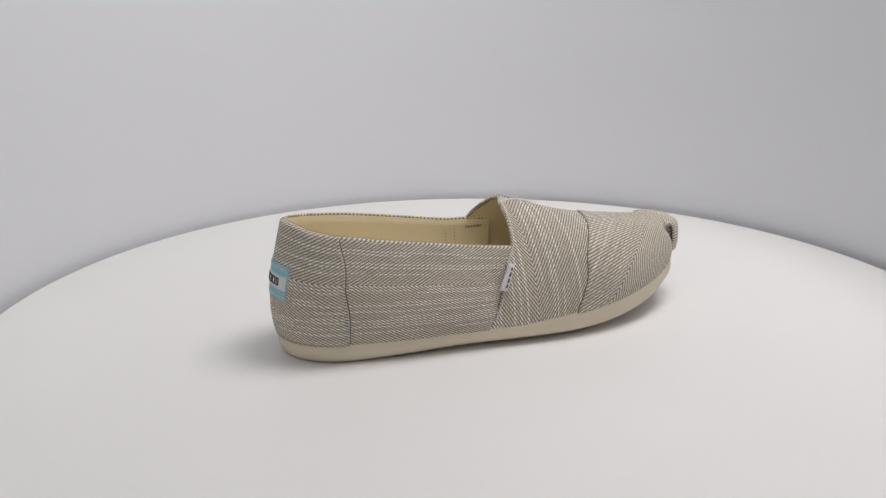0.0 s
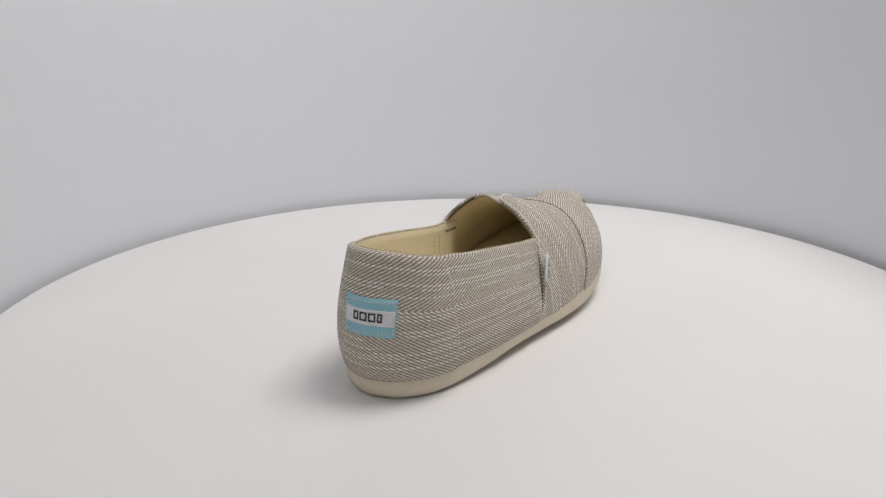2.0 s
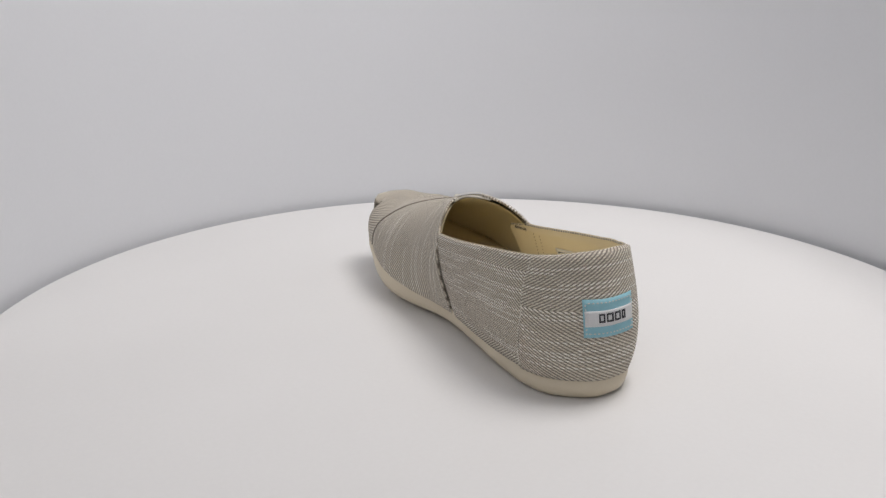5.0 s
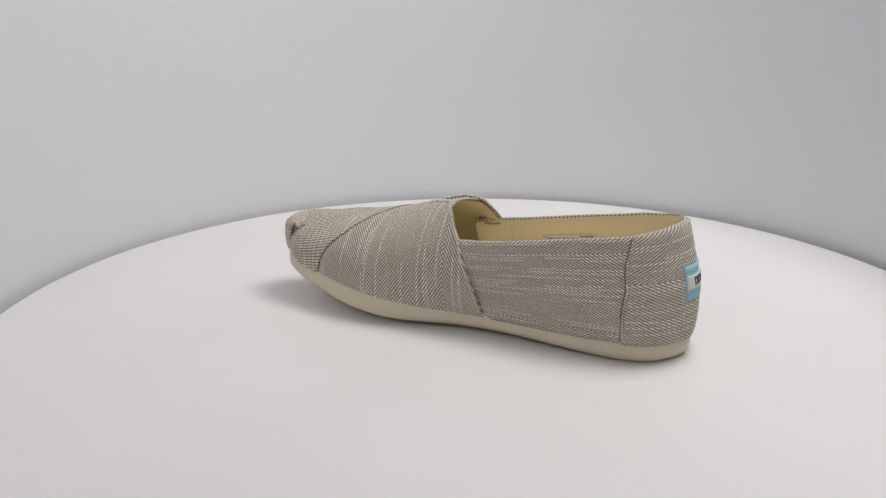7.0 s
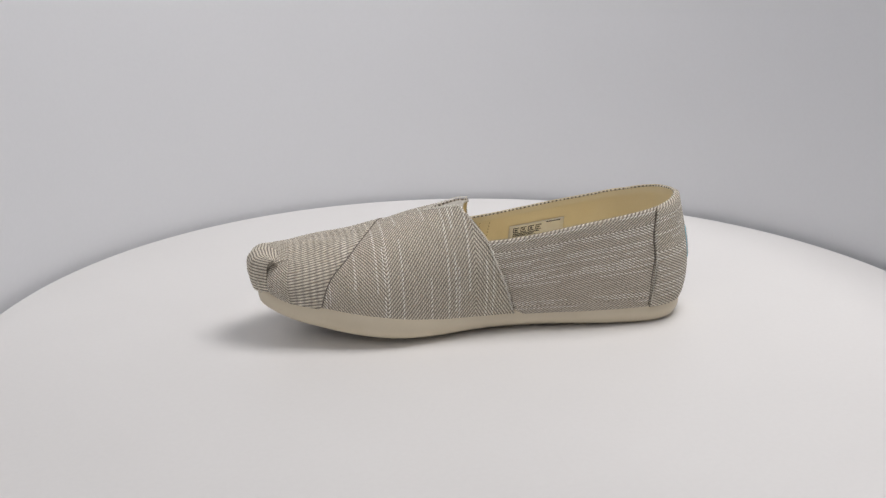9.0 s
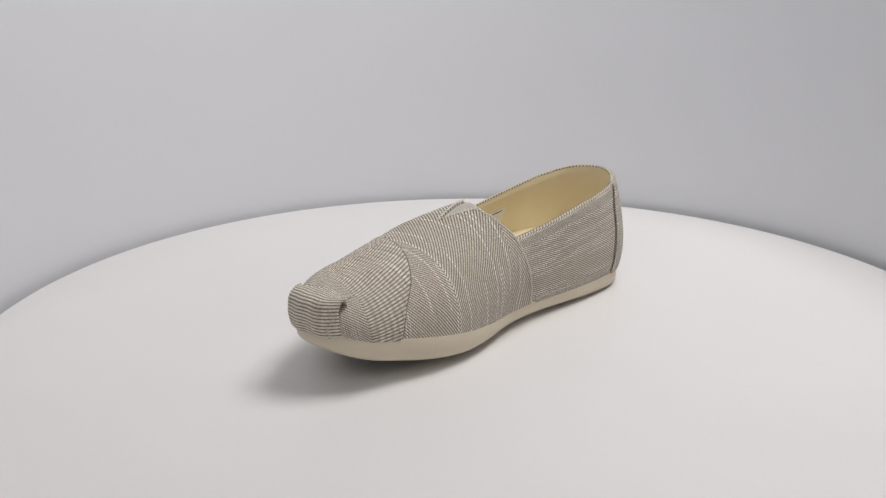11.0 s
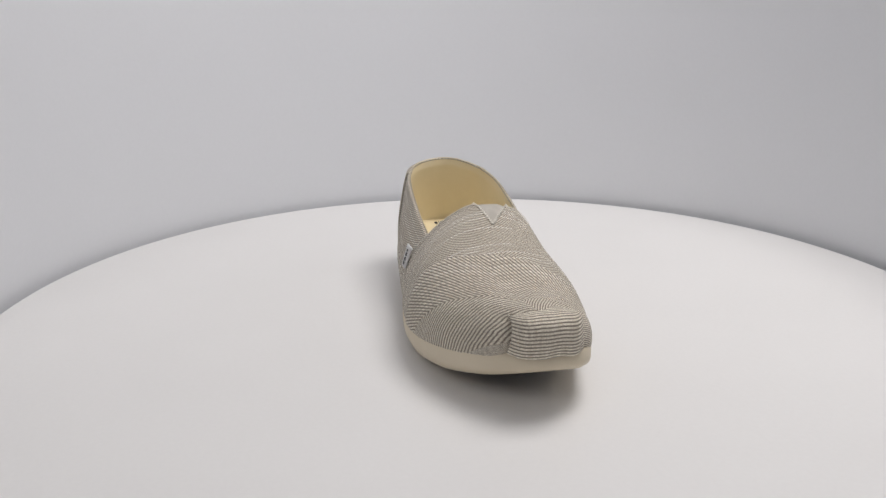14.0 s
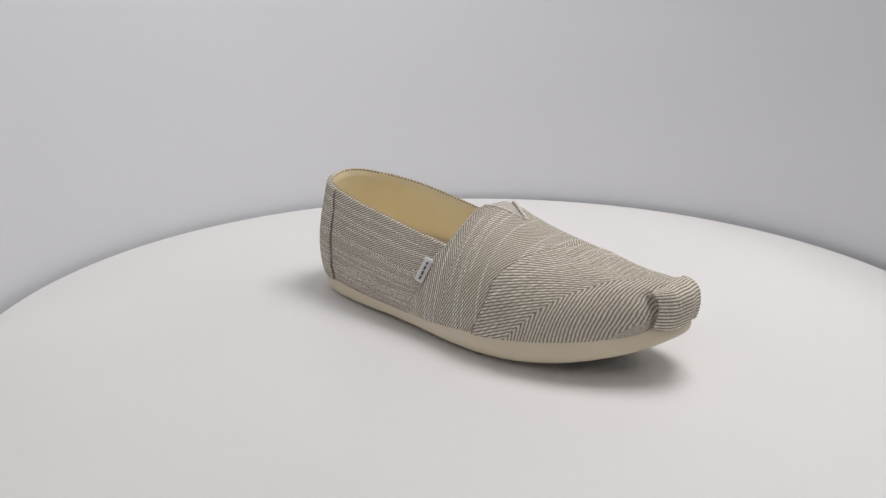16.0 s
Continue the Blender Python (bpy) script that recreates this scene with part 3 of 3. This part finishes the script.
def edge_stitches():
    """Overlock stitches over the cut edge of the vamp and its notch."""
    pairs = []
    for w in np.linspace(0.02, 0.98, 150):
        sw = edge_at(w)
        nn = front_normal(sw + 0.001, w)
        a = Vector(front_point(sw + 0.0003, w)) + nn * 0.0009
        b = Vector(front_point(sw + 0.0017, min(w + 0.003, 1))) + nn * 0.0009
        pairs.append((a, b, nn))
    stitching("edge_stitching", pairs, MAT_THREAD, shoe, "pale stitches along the vamp edge")
    pairs = []
    for w in np.linspace(NOTCH_AT - NOTCH_HALF, NOTCH_AT + NOTCH_HALF, 26):
        sw = edge_at(w)
        nn = front_normal(sw + 0.001, w)
        side = 0.004 if w < NOTCH_AT else -0.004
        a = Vector(front_point(sw - 0.0004, w + side)) + nn * 0.0010
        b = Vector(front_point(sw + 0.0016, w - side)) + nn * 0.0012
        pairs.append((a, b, nn))
    stitching("notch_stitching", pairs, MAT_THREAD, shoe, "thick pale overlock stitches round the notch", 0.00045, 0.0005)


heel_seams()
cap_seam()
edge_stitches()


def side_tag():
    """White loop tag caught in the edge of the vamp."""
    back0, back1 = Vector((0.1110, -0.0422, 0.0323)), Vector((0.1176, -0.0400, 0.0458))
    front0, front1 = Vector((0.1158, -0.0414, 0.0306)), Vector((0.1212, -0.0386, 0.0440))

    def at(u, v, lift=0.0):
        p = (back0 * (1 - v) + back1 * v) * (1 - u) + (front0 * (1 - v) + front1 * v) * u
        return p + Vector((0.38, -0.90, 0.15)) * (lift + 0.0006 * math.sin(math.pi * u))

    def sheet(name, u0, u1, v0, v1, lift, thick, mat, parent, label="", n=7):
        verts = [at(u0 + (u1 - u0) * j / (n - 1), v0 + (v1 - v0) * i / (n - 1), lift) for i in range(n) for j in range(n)]
        return solid(mesh_part(name, verts, grid_faces(n, n), mat, parent, label=label), thick, 0)

    tag = sheet("side_tag", 0, 1, 0, 1, 0.0, 0.0011, MAT_WHITE_TAPE, shoe, "small white woven loop tag")
    for v0, v1 in ((0.12, 0.25), (0.31, 0.47), (0.53, 0.69), (0.75, 0.86)):
        sheet("print_bar", 0.42, 0.66, v0, v1, 0.0008, 0.0003, MAT_PRINT, tag, n=3)


side_tag()
INSIDE = surface("lining")


def on_inside(x, z, lift):
    hit, normal, _, _ = INSIDE.ray_cast(Vector((x, 0.0, z)), Vector((0, -1, 0)))
    if normal.y < 0:
        normal = -normal
    return hit + normal * lift


def size_label():
    """Printed tape inside the outer wall."""
    def sheet(name, u0, u1, v0, v1, lift, mat, parent, label="", n=5):
        verts = []
        for i in range(n):
            for j in range(n):
                u, v = u0 + (u1 - u0) * j / (n - 1), v0 + (v1 - v0) * i / (n - 1)
                verts.append(on_inside(0.0985 - 0.0333 * u, 0.0335 + 0.0052 * u + 0.0105 * v, lift))
        return solid(mesh_part(name, verts, grid_faces(n, n), mat, parent, label=label), 0.0003, 0)

    tape = sheet("size_label", 0, 1, 0, 1, 0.0004, MAT_PAPER_TAPE, shoe, "ivory printed size label on the lining", 9)
    for k in range(4):
        u = 0.08 + 0.135 * k
        sheet("print_bar", u, u + 0.10, 0.78, 0.82, 0.0007, MAT_PRINT, tape, n=3)
        sheet("print_bar", u, u + 0.10, 0.50, 0.54, 0.0007, MAT_PRINT, tape, n=3)
        sheet("print_bar", u, u + 0.012, 0.54, 0.78, 0.0007, MAT_PRINT, tape, n=3)
        sheet("print_bar", u + 0.03, u + 0.075, 0.62, 0.70, 0.0007, MAT_PRINT, tape, n=3)
    sheet("print_bar", 0.67, 0.93, 0.86, 0.91, 0.0007, MAT_PRINT, tape, n=3)
    for v, end in ((0.39, 0.56), (0.29, 0.46), (0.19, 0.58)):
        sheet("print_bar", 0.08, end, v, v + 0.04, 0.0007, MAT_PRINT, tape, n=3)


size_label()


def inner_stitches():
    """Rows of tan stitches that hold the lining beside the vamp's corners."""
    for way, places in ((-1, (0.111, 0.117)), (1, (0.111, 0.117))):
        for x in places:
            pairs = []
            for k in range(9):
                ends = []
                for z in (0.0300 + 0.0021 * k, 0.0312 + 0.0021 * k):
                    hit, normal, _, _ = INSIDE.ray_cast(Vector((x + 0.12 * (0.05 - z), 0.0, z)), Vector((0, way, 0)))
                    if hit is not None:
                        ends.append(hit + Vector((0, -way * 0.0002, 0)))
                if len(ends) == 2:
                    pairs.append((ends[0], ends[1], Vector((0, -way, 0))))
            stitching("lining_stitching", pairs, MAT_TAN_THREAD, shoe, "row of tan stitches on the lining")


inner_stitches()


def corner_tacks():
    """Short dark zigzag tacks inside the two corners where the vamp meets the collar."""
    for way in (-1, 1):
        pairs = []
        for k in range(9):
            x = 0.1245 + 0.0011 * k
            ends = []
            for dz in (0.0, 0.0019):
                hit, normal, _, _ = INSIDE.ray_cast(Vector((x + 0.3 * dz, 0.0, 0.0472 + dz)), Vector((0, way, 0)))
                if hit is not None:
                    ends.append(hit + Vector((0, -way * 0.0005, 0)))
            if len(ends) == 2:
                pairs.append((ends[0], ends[1], Vector((0, -way, 0))))
        stitching("corner_tack", pairs, MAT_THREAD_AND_SHADE, shoe, "dark zigzag tack inside the corner")


corner_tacks()


def size_print():
    """The size printed on the insole, to be read from the heel."""
    curve = bpy.data.curves.new("print", "FONT")
    curve.body, curve.size, curve.extrude, curve.align_x = "W 8.5", 0.0056, 0.0002, "CENTER"
    curve.resolution_u = 3
    probe = new("print_probe", curve)
    me = bpy.data.meshes.new_from_object(probe)
    bpy.data.objects.remove(probe)
    me.transform(Matrix.Translation((PRINT_AT[0], PRINT_AT[1], insole_z(PRINT_AT[0]) + 0.0006)) @ Matrix.Rotation(radians(-90), 4, "Z"))
    me.materials.clear()
    me.materials.append(MAT_INK)
    ob = new("size_print", me)
    ob.parent = shoe
    tagged(ob, "small black size print on the insole")


PRINT_AT = (0.0165, 0.0025)
size_print()


def motions():
    """The turntable turns and carries the shoe with it."""
    table_rows, shoe_rows = [], []
    for k in range(65):
        t = k * 0.25
        turn = TURN_RATE * (t - 8.0)
        table_rows.append((t, pose(0, 0, 0, 0, 0, turn)))
        shoe_rows.append((t, pose(0, 0, 0, 0, 0, turn) @ pose(0.1225, -0.0105, 0.0, 0, 0, 174.6)))
    walk(table, table_rows)
    walk(shoe, shoe_rows)


motions()
